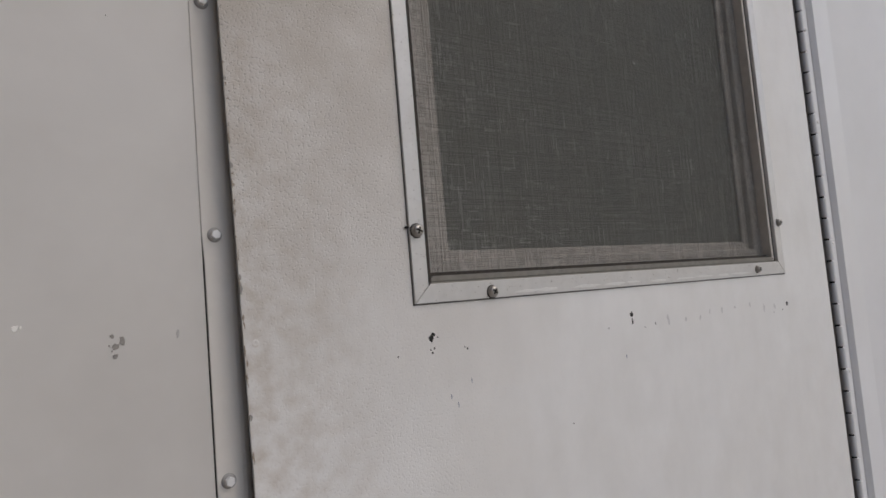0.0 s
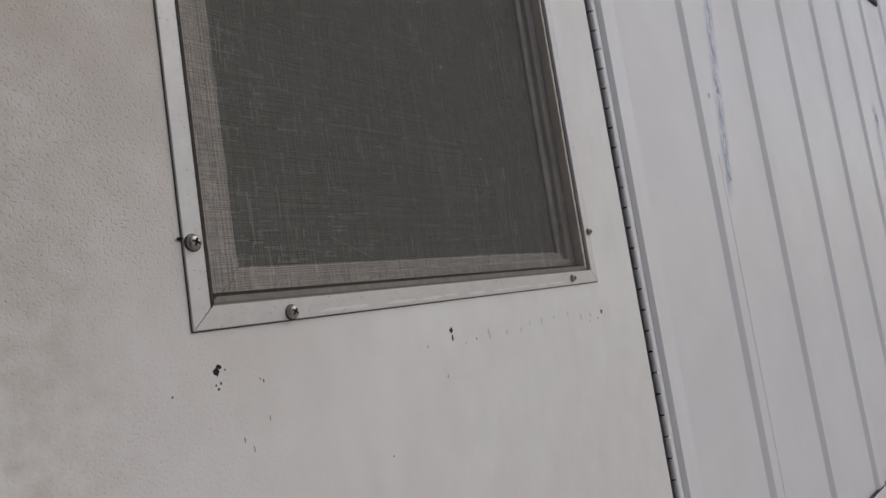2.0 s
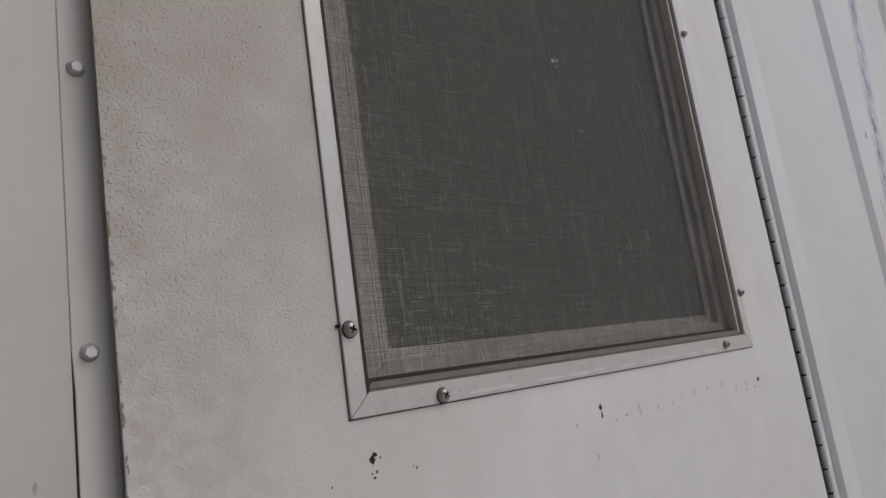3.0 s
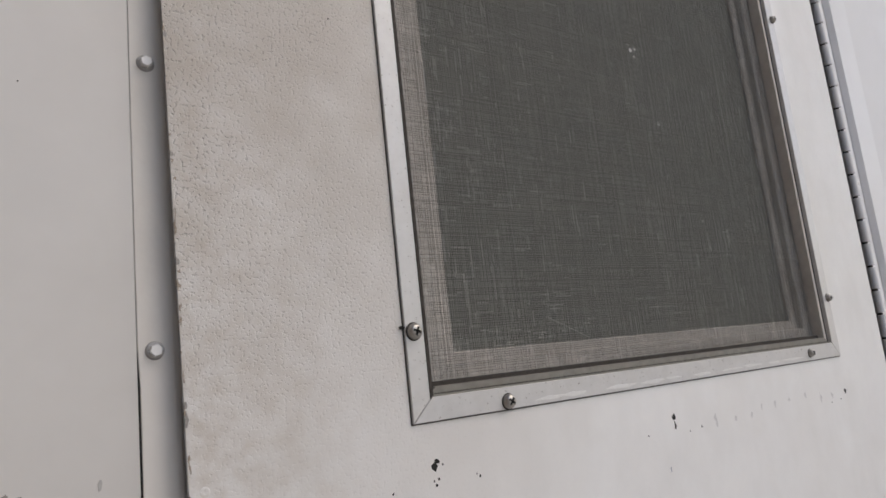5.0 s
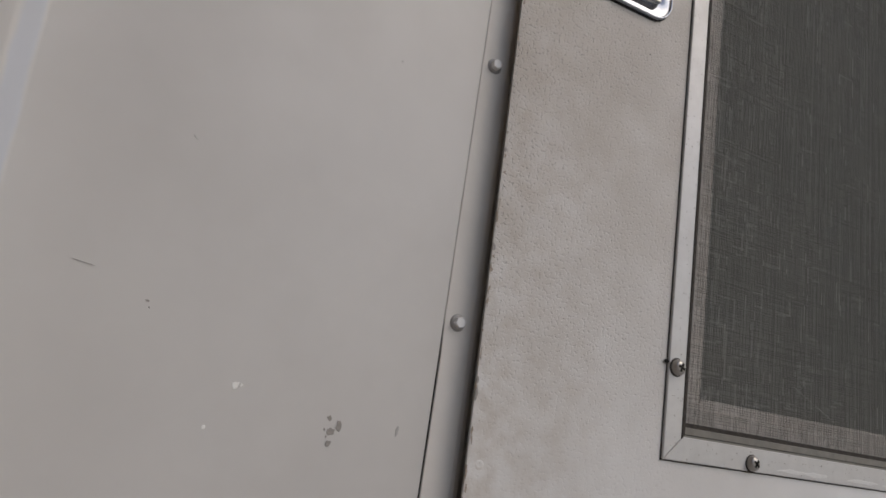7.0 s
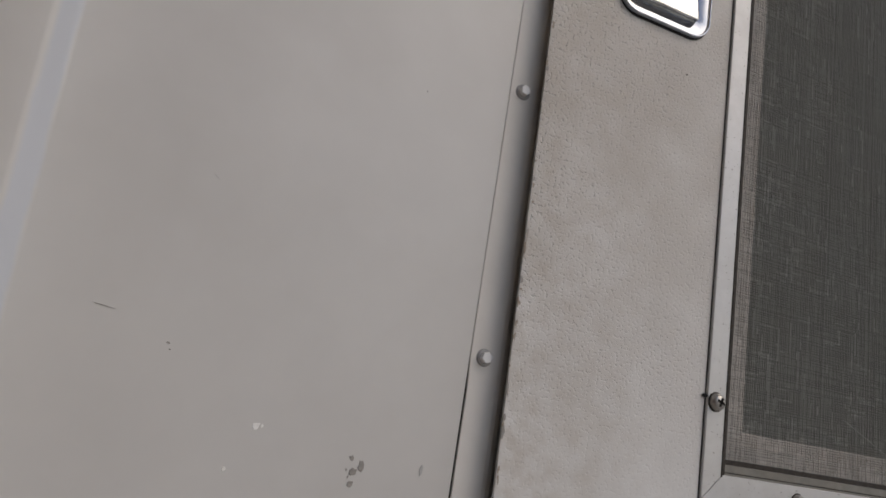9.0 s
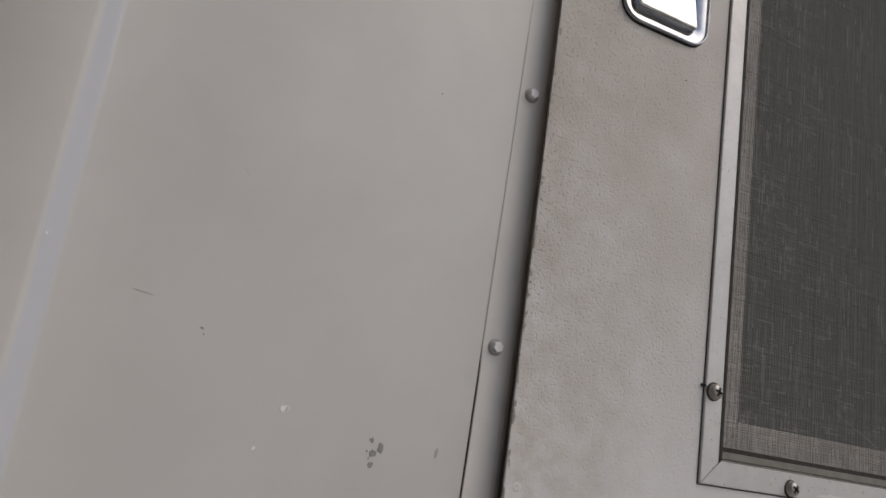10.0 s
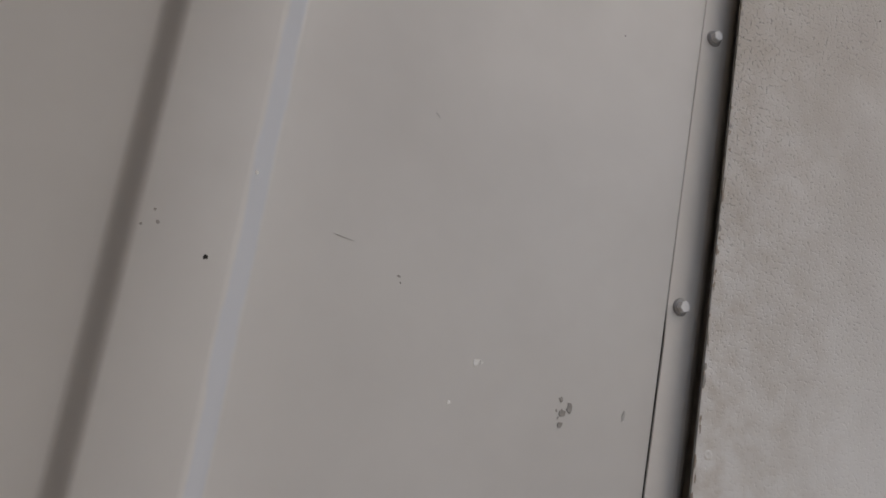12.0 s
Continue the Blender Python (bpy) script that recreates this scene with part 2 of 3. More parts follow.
sx = nt.nodes.new("ShaderNodeSeparateXYZ")
nt.links.new(tc.outputs["Object"], sx.inputs[0])


def calc(op, a, b, c=None):
    n = nt.nodes.new("ShaderNodeMath")
    n.operation = op
    for sock, v in zip(n.inputs, (a, b, c)):
        if v is None:
            continue
        if hasattr(v, "is_output"):
            nt.links.new(v, sock)
        else:
            sock.default_value = v
    return n.outputs[0]


def span(v, lo, hi, a, b):
    n = nt.nodes.new("ShaderNodeMapRange")
    n.interpolation_type = "SMOOTHSTEP"
    for k, x in (("From Min", lo), ("From Max", hi), ("To Min", a), ("To Max", b)):
        n.inputs[k].default_value = x
    nt.links.new(v, n.inputs["Value"])
    return n.outputs[0]


rub, rmap = nt.nodes.new("ShaderNodeTexNoise"), nt.nodes.new("ShaderNodeMapping")
rmap.inputs["Scale"].default_value = (110, 110, 26)
nt.links.new(tc.outputs["Object"], rmap.inputs[0])
nt.links.new(rmap.outputs[0], rub.inputs["Vector"])
rub.inputs["Scale"].default_value, rub.inputs["Detail"].default_value = 1.0, 5
patchy = span(rub.outputs[0], 0.36, 0.60, 0.0, 0.9)
total = None
for u, lean, half, z0, z1, amount in ((0.318, 0.17, 0.024, 1.66, 2.24, 1.0), (0.928, 0.0, 0.036, 2.16, 2.34, 0.85), (1.404, 0.09, 0.034, 1.48, 2.00, 0.95)):
    mid = calc("MULTIPLY_ADD", calc("SUBTRACT", sx.outputs[2], 1.69), -lean, sx.outputs[0])
    across = span(calc("ABSOLUTE", calc("SUBTRACT", mid, u), None), 0.002, half, amount, 0.0)
    along = calc("MULTIPLY", span(sx.outputs[2], z0, z0 + 0.06, 0.0, 1.0), span(sx.outputs[2], z1 - 0.06, z1, 1.0, 0.0))
    one = calc("MULTIPLY", across, along)
    total = one if total is None else calc("ADD", total, one)
smear = nt.nodes.new("ShaderNodeMix")
smear.data_type = "RGBA"
nt.links.new(calc("MULTIPLY", total, patchy), smear.inputs[0])
nt.links.new(bs.inputs["Base Color"].links[0].from_socket, smear.inputs[6])
smear.inputs[7].default_value = (0.34, 0.39, 0.53, 1)
nt.links.new(smear.outputs[2], bs.inputs["Base Color"])

M_MESH = material("insect_screen", (0.24, 0.235, 0.225), 0.6, 0.2, 900, 0.2)
nt = M_MESH.node_tree
geo, mr = nt.nodes.new("ShaderNodeNewGeometry"), nt.nodes.new("ShaderNodeMapRange")
mr.inputs["From Min"].default_value, mr.inputs["From Max"].default_value = 0.0, 1.0
pw = nt.nodes.new("ShaderNodeMath")
pw.operation = "POWER"
pw.inputs[1].default_value = 4.0
nt.links.new(geo.outputs["Random Per Island"], pw.inputs[0])
nt.links.new(pw.outputs[0], mr.inputs["Value"])
mr.inputs["To Min"].default_value, mr.inputs["To Max"].default_value = 0.0, 1.0
tint = nt.nodes.new("ShaderNodeMix")
tint.data_type = "RGBA"
tint.inputs[6].default_value, tint.inputs[7].default_value = (0.150, 0.150, 0.135, 1), (0.40, 0.40, 0.37, 1)
nt.links.new(mr.outputs[0], tint.inputs[0])
nt.links.new(tint.outputs[2], nt.nodes["Principled BSDF"].inputs["Base Color"])

M_DUST = material("caught_dust", (0.56, 0.555, 0.53), 0.9, 0, 300, 0.3)

M_GLASS = bpy.data.materials.new("dusty_glass")
M_GLASS.use_nodes = True
gb = M_GLASS.node_tree.nodes["Principled BSDF"]
gb.inputs["Base Color"].default_value = (0.29, 0.29, 0.265, 1)
gb.inputs["Specular IOR Level"].default_value = 0.2
gb.inputs["Transmission Weight"].default_value, gb.inputs["Roughness"].default_value, gb.inputs["IOR"].default_value = 0.4, 0.6, 1.35


# ---- building helpers ----
def thing(name, label, category, at=(0, 0, 0), kind="", group="", turn=0.0):
    ob = new(name)
    ob.matrix_world = pose(*at, 0, 0, turn)
    return tagged(ob, label, category, group, kind)


def part(name, bm, mat, parent, label="", smooth=False, kind=""):
    me = bpy.data.meshes.new(name)
    bmesh.ops.recalc_face_normals(bm, faces=bm.faces)
    bm.to_mesh(me)
    bm.free()
    me.materials.append(mat)
    if smooth:
        me.polygons.foreach_set("use_smooth", [True] * len(me.polygons))
        me.set_sharp_from_angle(angle=radians(50))
    ob = new(name, me)
    ob.parent = parent
    return tagged(ob, label, kind=kind)


def repeat(ob, parent, at):
    """Another piece on the same mesh, at a place in its parent."""
    o = new(ob.name.split(".")[0], ob.data)
    o.parent, o.location = parent, at
    if "label" in ob:
        o["label"] = ob["label"]
    return o


def box(x0, x1, y0, y1, z0, z1, bevel=0.0, bm=None, segments=2):
    bm = bm or bmesh.new()
    vs = [bm.verts.new((x, y, z)) for x in (x0, x1) for y in (y0, y1) for z in (z0, z1)]
    fs = [bm.faces.new([vs[i] for i in q]) for q in ((0, 1, 3, 2), (4, 6, 7, 5), (0, 4, 5, 1), (2, 3, 7, 6), (0, 2, 6, 4), (1, 5, 7, 3))]
    if bevel:
        bmesh.ops.bevel(bm, geom=list({e for f in fs for e in f.edges}), offset=bevel, segments=segments, affect="EDGES")
    return bm


def plate_with_hole(x0, x1, z0, z1, a0, a1, b0, b1, y0, y1, bevel=0.0, lean=0.0):
    """A plate in x and z with a rectangular hole through it (a0..a1, b0..b1)."""
    bm = bmesh.new()
    rings = {}
    for y in (y0, y1):
        for key, (p, q, r, s) in (("out", (x0, x1, z0, z1)), ("in", (a0, a1, b0, b1))):
            rings[key, y] = [bm.verts.new(c) for c in ((p, y, r), (q, y, r), (q, y, s), (p, y, s))]
    for y in (y0, y1):
        for v in (rings["out", y][0], rings["out", y][3]):
            v.co.x += lean * (1.63 - v.co.z)
    outer = []
    for i in range(4):
        j = (i + 1) % 4
        for y in (y0, y1):
            bm.faces.new((rings["out", y][i], rings["out", y][j], rings["in", y][j], rings["in", y][i]))
        f = bm.faces.new((rings["out", y0][i], rings["out", y0][j], rings["out", y1][j], rings["out", y1][i]))
        outer += list(f.edges)
        bm.faces.new((rings["in", y0][i], rings["in", y0][j], rings["in", y1][j], rings["in", y1][i]))
    if bevel:
        bmesh.ops.bevel(bm, geom=list(set(outer)), offset=bevel, segments=2, affect="EDGES")
    return bm


def frame_bar(rect, side, profile, fx=1.0, gap=0.0):
    """One mitred side of a rectangular frame. profile: (inset, y) pairs; side 0 bottom, 1 right, 2 top, 3 left."""
    x0, x1, z0, z1 = rect
    corners = [(x0, z0, 1, 1), (x1, z0, -1, 1), (x1, z1, -1, -1), (x0, z1, 1, -1)]
    bm, ends = bmesh.new(), []
    for cx, cz, sx, sz in (corners[side], corners[(side + 1) % 4]):
        ends.append([bm.verts.new((cx + sx * (w * fx + gap * (side % 2 == 0)), y, cz + sz * (w + gap * (side % 2)))) for w, y in profile])
    n = len(profile)
    for i in range(n):
        j = (i + 1) % n
        bm.faces.new((ends[0][i], ends[1][i], ends[1][j], ends[0][j]))
    bm.faces.new(ends[0])
    bm.faces.new(ends[1][::-1])
    return bm


def lathe(profile, n=20, close=True):
    """A turned shape about the y axis, facing -y. profile: (radius, y) from the middle of the face outwards."""
    bm = bmesh.new()
    rings = []
    for r, y in profile:
        rings.append([bm.verts.new((r * math.cos(2 * math.pi * k / n), y, r * math.sin(2 * math.pi * k / n))) for k in range(n)])
    bm.faces.new(rings[0])
    for a, b in zip(rings, rings[1:]):
        for k in range(n):
            bm.faces.new((a[k], a[(k + 1) % n], b[(k + 1) % n], b[k]))
    if close:
        bm.faces.new(rings[-1][::-1])
    return bm


def rounded(x0, x1, z0, z1, r, n=6):
    pts = []
    for cx, cz, a in ((x1 - r, z0 + r, -90), (x1 - r, z1 - r, 0), (x0 + r, z1 - r, 90), (x0 + r, z0 + r, 180)):
        pts += [(cx + r * math.cos(radians(a + 90 * k / n)), cz + r * math.sin(radians(a + 90 * k / n))) for k in range(n + 1)]
    return pts


def loft(loops, cap_first=True, cap_last=True):
    """loops: lists of points of equal length."""
    bm = bmesh.new()
    rows = [[bm.verts.new(p) for p in loop] for loop in loops]
    n = len(rows[0])
    for a, b in zip(rows, rows[1:]):
        for k in range(n):
            bm.faces.new((a[k], a[(k + 1) % n], b[(k + 1) % n], b[k]))
    if cap_first:
        bm.faces.new(rows[0])
    if cap_last:
        bm.faces.new(rows[-1][::-1])
    return bm


def blot(rx, rz, rnd, n=9, thick=0.00012, rough=0.35):
    """A small uneven patch lying on an upright face that looks to -y."""
    pts = []
    for k in range(n):
        s = 1 + rough * (rnd.random() * 2 - 1)
        pts.append((rx * s * math.cos(2 * math.pi * k / n), rz * s * math.sin(2 * math.pi * k / n)))
    return loft([[(x * 0.85, -thick, z * 0.85) for x, z in pts], [(x, 0, z) for x, z in pts]])


def ribbed_sheet(u0, u1, z0, z1, ribs, top, run, height, thick=0.0012, buckle=0.0, crisp=False, lean=0.0):
    """Pressed sheet with upright raised ribs, in a local frame: u along x, outward is -y."""
    prof = [(u0, 0.0)]
    for b in ribs:
        for edge, sign in ((b, 0), (b + run + top, 1)):
            for k in range(9):
                f = k / 8
                e = f * f * (3 - 2 * f) if not crisp else min(1.0, max(0.0, (f - 0.125) / 0.75))
                prof.append((edge + run * (1.5 * f - 0.25), -height * (1 - e if sign else e)))
    prof.append((u1, 0.0))
    soft = []
    for (ua, ya), (ub, yb) in zip(prof, prof[1:]):
        steps = max(1, int((ub - ua) / 0.03))
        soft += [(ua + (ub - ua) * k / steps, ya + (yb - ya) * k / steps) for k in range(steps)]
    soft.append(prof[-1])
    bm = bmesh.new()
    zs = [z0 + (z1 - z0) * k / 40 for k in range(41)]
    grids = []
    for off in (0.0, thick):
        grids.append([[bm.verts.new((u + lean * (1.6 - z) * min(1.0, -u / 0.2), y + off + buckle * (noise.noise(Vector((u * 3.1, 7.7, z * 1.3)))), z)) for u, y in soft] for z in zs])
    for g in grids:
        for ra, rb in zip(g, g[1:]):
            for k in range(len(soft) - 1):
                bm.faces.new((ra[k], ra[k + 1], rb[k + 1], rb[k]))
    a, b = grids
    for k in range(len(soft) - 1):
        bm.faces.new((a[0][k], a[0][k + 1], b[0][k + 1], b[0][k]))
        bm.faces.new((a[-1][k], a[-1][k + 1], b[-1][k + 1], b[-1][k]))
    for r in range(40):
        bm.faces.new((a[r][0], a[r + 1][0], b[r + 1][0], b[r][0]))
        bm.faces.new((a[r][-1], a[r + 1][-1], b[r + 1][-1], b[r][-1]))
    return bm


# ---- large structure ----
WALL_TOP, WALL_LOW = 3.0, 0.45
ground = thing("ground", "bare grey-brown gravel ground in front of the trailer", "ground", kind="structure")
part("gravel", box(-60, 60, -60, 60, -0.2, 0.0), M_GROUND, ground)

# siding beside the latch edge of the door; the sheet leans a little towards the door
L_TURN = math.degrees(math.atan(0.125))
LEFT_AT = (0.2215, 0.0103, 0.0)
wall_left = thing("wall_west", "off-white pressed metal siding with raised upright ribs and chipped paint", "wall", LEFT_AT, "structure", turn=L_TURN)
part("siding_sheet", ribbed_sheet(-0.60, 0.0, WALL_LOW, WALL_TOP, [-0.5055, -0.2515], 0.0345, 0.0075, 0.008, buckle=0.0015, lean=0.035), M_SIDING_L, wall_left, "", True)

# siding beyond the hinge
R_TURN = -6.0
RIGHT_AT = (1.053, 0.008, 0.0)
BELT_TOP, BELT_LOW = 1.066, 0.944
wall_right = thing("wall_east", "white pressed metal siding with raised upright ribs, scuffed in places", "wall", RIGHT_AT, "structure", turn=R_TURN)
sheet = part("siding_sheet", ribbed_sheet(0.002, 3.4, BELT_TOP - 0.05, WALL_TOP, [0.2440 + 0.254 * k for k in range(12)], 0.037, 0.011, 0.0061, buckle=0.001, crisp=True), M_SIDING, wall_right, "", True)
sheet.data.set_sharp_from_angle(angle=radians(7))
part("seam", box(0.2848, 0.2852, -0.0062, -0.0051, BELT_TOP, 1.75), M_CHIPPALE, wall_right, "fine lap seam")
belt = thing("trim_belt", "white metal belt trim under the ribbed siding", "trim", RIGHT_AT, "structure", turn=R_TURN)
part("belt_strip", box(0.0, 3.4, -0.0120, -0.0102, BELT_LOW, BELT_TOP, 0.0006), M_SIDING, belt)
# Near-black strip gives the shade in the open pocket behind the belt.
part("pocket_shade", box(0.0, 3.4, -0.0101, -0.0014, BELT_TOP - 0.03, BELT_TOP - 0.0012), M_DARK, belt, "dark strip standing for the shade behind the belt")
part("gap_line", box(0.0, 3.4, -0.0108, -0.0080, BELT_LOW - 0.004, BELT_LOW + 0.002), M_DARK, belt, "dark gap under the belt")
skirt = thing("wall_skirt", "smooth white metal skirt panel below the belt trim", "wall", RIGHT_AT, "structure", turn=R_TURN)
part("skirt_sheet", box(0.0, 3.4, -0.008, 0.0, WALL_LOW, BELT_LOW + 0.03), M_SIDING, skirt)

# Unseen partition and post, added to block light from the left siding.
side = thing("side_light_blocker", "unseen brown board partition added to darken the siding left of the door", "wall", kind="structure")
part("boards", box(-0.17, -0.105, -0.42, -0.064, 0.0, 3.6), M_WOOD, side)
part("blocker_return", box(-0.17, 0.0, -0.50, -0.421, 0.0, 3.6, 0.004), M_WOOD, side)

# Unseen fence, added to keep sky light off the left-facing rib slopes.
fence = thing("fence_light_blocker", "unseen tall brown board fence added to darken left-facing rib slopes", "fence", kind="structure")
part("boards", box(-1.3, -1.2, -5.0, -0.2, 0.0, 3.4), M_WOOD, fence)

body = thing("trailer_body", "dim inside of the trailer behind the door", "trailer", kind="structure")
part("outer_wall", box(-0.45, 4.45, 1.65, 1.68, WALL_LOW, WALL_TOP), M_SIDING, body)
# The roof's unseen overhang to the front is added to shade the upper door.
part("outer_roof", box(-0.50, 4.50, -0.42, 1.70, WALL_TOP + 0.05, WALL_TOP + 0.08, 0.01), M_SIDING, body)
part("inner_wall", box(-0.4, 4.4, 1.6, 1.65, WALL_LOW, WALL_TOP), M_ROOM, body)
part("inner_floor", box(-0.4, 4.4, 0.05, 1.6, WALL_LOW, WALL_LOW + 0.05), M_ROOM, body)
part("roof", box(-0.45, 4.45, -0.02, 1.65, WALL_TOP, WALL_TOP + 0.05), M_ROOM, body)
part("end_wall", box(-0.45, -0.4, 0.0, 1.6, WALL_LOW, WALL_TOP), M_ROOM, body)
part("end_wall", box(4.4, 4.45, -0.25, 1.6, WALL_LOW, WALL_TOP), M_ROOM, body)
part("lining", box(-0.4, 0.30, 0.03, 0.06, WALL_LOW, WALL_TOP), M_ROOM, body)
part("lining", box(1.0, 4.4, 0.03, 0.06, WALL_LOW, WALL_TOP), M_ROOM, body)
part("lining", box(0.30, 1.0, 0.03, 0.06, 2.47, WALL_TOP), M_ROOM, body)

# door frame: flanges on both sides
DX0, DX1, DZ0, DZ1 = 0.2385, 0.9818, 0.66, 2.44
frame_ob = thing("door_frame", "off-white metal door frame with screwed flanges", "door frame", kind="structure")
FLANGE = [(0.2225, 0.0125), (0.2225, 0.0108), (0.2229, 0.0104), (0.2385, 0.0104), (0.2410, 0.0109), (0.2440, 0.0126), (0.2560, 0.0260), (0.3100, 0.0262), (0.3100, 0.0290), (0.2550, 0.0285), (0.2400, 0.0128)]
stations = [WALL_LOW] + [1.0 + 0.02 * k for k in range(61)] + [WALL_TOP]
part("latch_flange", loft([[(x - (0.0008 if k < 3 else 0.0) + (0.0009 if k < 3 and z < 1.615 else 0.0) + (0.0002 * noise.noise(Vector((z * 40, 1, 2))) if k < 3 else 0.0), y, z) for k, (x, y) in enumerate(FLANGE)] for z in stations]), M_FRAME, frame_ob)
FLANGE_R = [(1.0298, 0.0125), (1.0302, 0.0058), (1.0344, 0.0006), (1.0352, 0.0), (1.0775, 0.0), (1.0782, 0.0006), (1.0782, 0.0110)]
part("hinge_flange", loft([[(x, y, z) for x, y in FLANGE_R] for z in (WALL_LOW, WALL_TOP)]), M_SIDING, frame_ob)
part("flange_edge", box(1.0783, 1.0789, 0.0030, 0.0060, WALL_LOW, WALL_TOP), M_GRIMESHADE, frame_ob, "fine dark line along the flange")
part("hinge_jamb", box(1.004, 1.0300, 0.0085, 0.0125, WALL_LOW, WALL_TOP), M_FRAME, frame_ob)
part("head_flange", box(0.31, 0.96, 0.0105, 0.0125, DZ1 - 0.02, WALL_TOP), M_FRAME, frame_ob)
part("sill_flange", box(0.31, 0.96, 0.0105, 0.0125, WALL_LOW, DZ0 + 0.02), M_FRAME, frame_ob)

# ---- the door ----
WIN = (0.3655, 0.8800, 1.5645, 2.215)
door = thing("door_1", "closed off-white trailer door with pebbled paint and old screw holes", "door", kind="structure")
part("skin", plate_with_hole(DX0, DX1, DZ0, DZ1, WIN[0] + 0.010, WIN[1] - 0.010, WIN[2] + 0.010, WIN[3] - 0.010, 0.0, 0.0014, 0.0005, 0.016), M_DOOR, door)
part("core", plate_with_hole(0.268, 0.975, DZ0 + 0.03, DZ1 - 0.03, WIN[0] + 0.0142, WIN[1] - 0.0142, WIN[2] + 0.0142, WIN[3] - 0.0142, 0.0014, 0.028), M_DARK, door)

rnd = random.Random(7)


def spot(name, parent, x, y, z, rx, rz, mat, label="", rough=0.35, n=9, turn=0.0):
    o = part(name, blot(rx, rz, rnd, n, rough=rough), mat, parent, label)
    o.matrix_basis = pose(x, y, z, 0, turn, 0)
    return o


# old screw holes and chips in the door's paint
for x, z, rx, rz in ((0.3782, 1.5390, 0.0029, 0.0036), (0.3802, 1.5420, 0.0020, 0.0018), (0.6025, 1.5385, 0.0026, 0.0032), (0.603, 1.532, 0.0013, 0.0042), (0.878, 1.530, 0.0030, 0.0026)):
    spot("screw_hole", door, x, 0.0001, z, rx, rz, M_HOLE, "empty dark screw hole")
for x, z, r in ((0.3770, 1.531, 0.0007), (0.3805, 1.5318, 0.0009), (0.3785, 1.5285, 0.0009), (0.349, 1.529, 0.0007), (0.4105, 1.5285, 0.0010), (0.408, 1.530, 0.0005), (0.384, 1.5395, 0.0008),
                (0.636, 1.5275, 0.0009), (0.570, 1.529, 0.0008), (0.848, 1.522, 0.0009), (0.867, 1.5235, 0.0009), (0.333, 1.810, 0.0007), (0.62, 1.526, 0.0006), (0.515, 1.455, 0.0006)):
    spot("paint_nick", door, x, 0.0001, z, r, r * 1.2, M_HOLE, "small dark nick in the paint")
for x, z in ((0.392, 1.495), (0.398, 1.489), (0.412, 1.505), (0.590, 1.502)):
    spot("scuff", door, x, 0.0001, z, 0.0006, 0.0022, M_SCUFF, "faint grey scuff")
plug = part("filled_screw", lathe([(0.0010, -0.0001), (0.0020, -0.0004), (0.0028, -0.0001), (0.0032, 0.0)], 14), M_DOOR, door, "painted-over screw head", True)
plug.location = (0.2475, 0.0002, 1.549)
for z, h in ((1.583, 0.006), (1.590, 0.003), (1.66, 0.004), (1.715, 0.003), (1.505, 0.004), (1.78, 0.004), (1.45, 0.005)):
    spot("edge_chip", door, DX0 + 0.0012 + 0.016 * (1.63 - z), 0.0, z, 0.0010, h * 0.5, M_CHIP, "bared brown chip on the edge")

M_RUST = material("brown_edge_wear", (0.32, 0.265, 0.21), 0.8, 0, 500, 0.4)
for k in range(44):
    z = rnd.uniform(1.40, 2.02)
    spot("edge_wear", door, DX0 + rnd.uniform(0.0004, 0.0022) + 0.016 * (1.63 - z), 0.0, z, rnd.uniform(0.0003, 0.0009), rnd.uniform(0.0008, 0.0035), M_RUST, "brown worn spot on the edge", 0.7)

for k in range(9):
    spot("faint_smudge", door, 0.655 + 0.024 * k + rnd.uniform(-0.006, 0.006), 0.0001, 1.531 + rnd.uniform(-0.004, 0.004), rnd.uniform(0.0015, 0.003), rnd.uniform(0.002, 0.005), M_SMUDGE, "faint grey smudge", 0.6)

# chrome latch
handle = new("door_handle")
handle.parent = door
tagged(handle, "chrome paddle latch in a rounded bezel")
HX0, HX1, HZ0, HZ1 = 0.2775, 0.3460, 1.8350, 1.952


def ring(inset, y, r):
    return [(x, y, z) for x, z in rounded(HX0 + inset, HX1 - inset, HZ0 + inset, HZ1 - inset, max(0.002, r - inset))]


part("bezel", loft([ring(0.0, 0.0, 0.014), ring(0.0001, -0.0024, 0.014), ring(0.0004, -0.0029, 0.014), ring(0.0010, -0.0030, 0.014), ring(0.0015, -0.0026, 0.014),
                    ring(0.0019, -0.0016, 0.014), ring(0.0105, -0.0012, 0.016), ring(0.0115, 0.0, 0.016)], False, False), M_CHROME, handle, "", True)


def slant(points):
    """The paddle's free edge runs inwards towards its top."""
    return [(x - (0.17 * (z - HZ0 - 0.011) * (x - HX0) / (HX1 - HX0)), y if y == 0.0 else min(-0.0015, y - 0.0004 + 0.16 * (z - HZ0 - 0.011)), z) for x, y, z in points]


part("paddle", loft([slant(ring(i, y, r)) for i, y, r in ((0.020, -0.0046, 0.022), (0.0116, -0.0046, 0.0140), (0.0108, -0.0043, 0.0132), (0.0105, -0.0038, 0.0130), (0.0104, -0.0026, 0.0130), (0.0104, 0.0, 0.0130))]), M_WORNCHROME, handle, "worn chrome pull paddle", True)
grime = [(x, -0.0003, z) for x, z in rounded(HX0 - 0.0008, HX1 + 0.0004, HZ0 - 0.0012, HZ1 + 0.001, 0.0155)]
part("gasket", loft([grime, [(x, 0.0, z) for x, _, z in grime]]), M_HOLE, handle, "dark grimy gasket line")

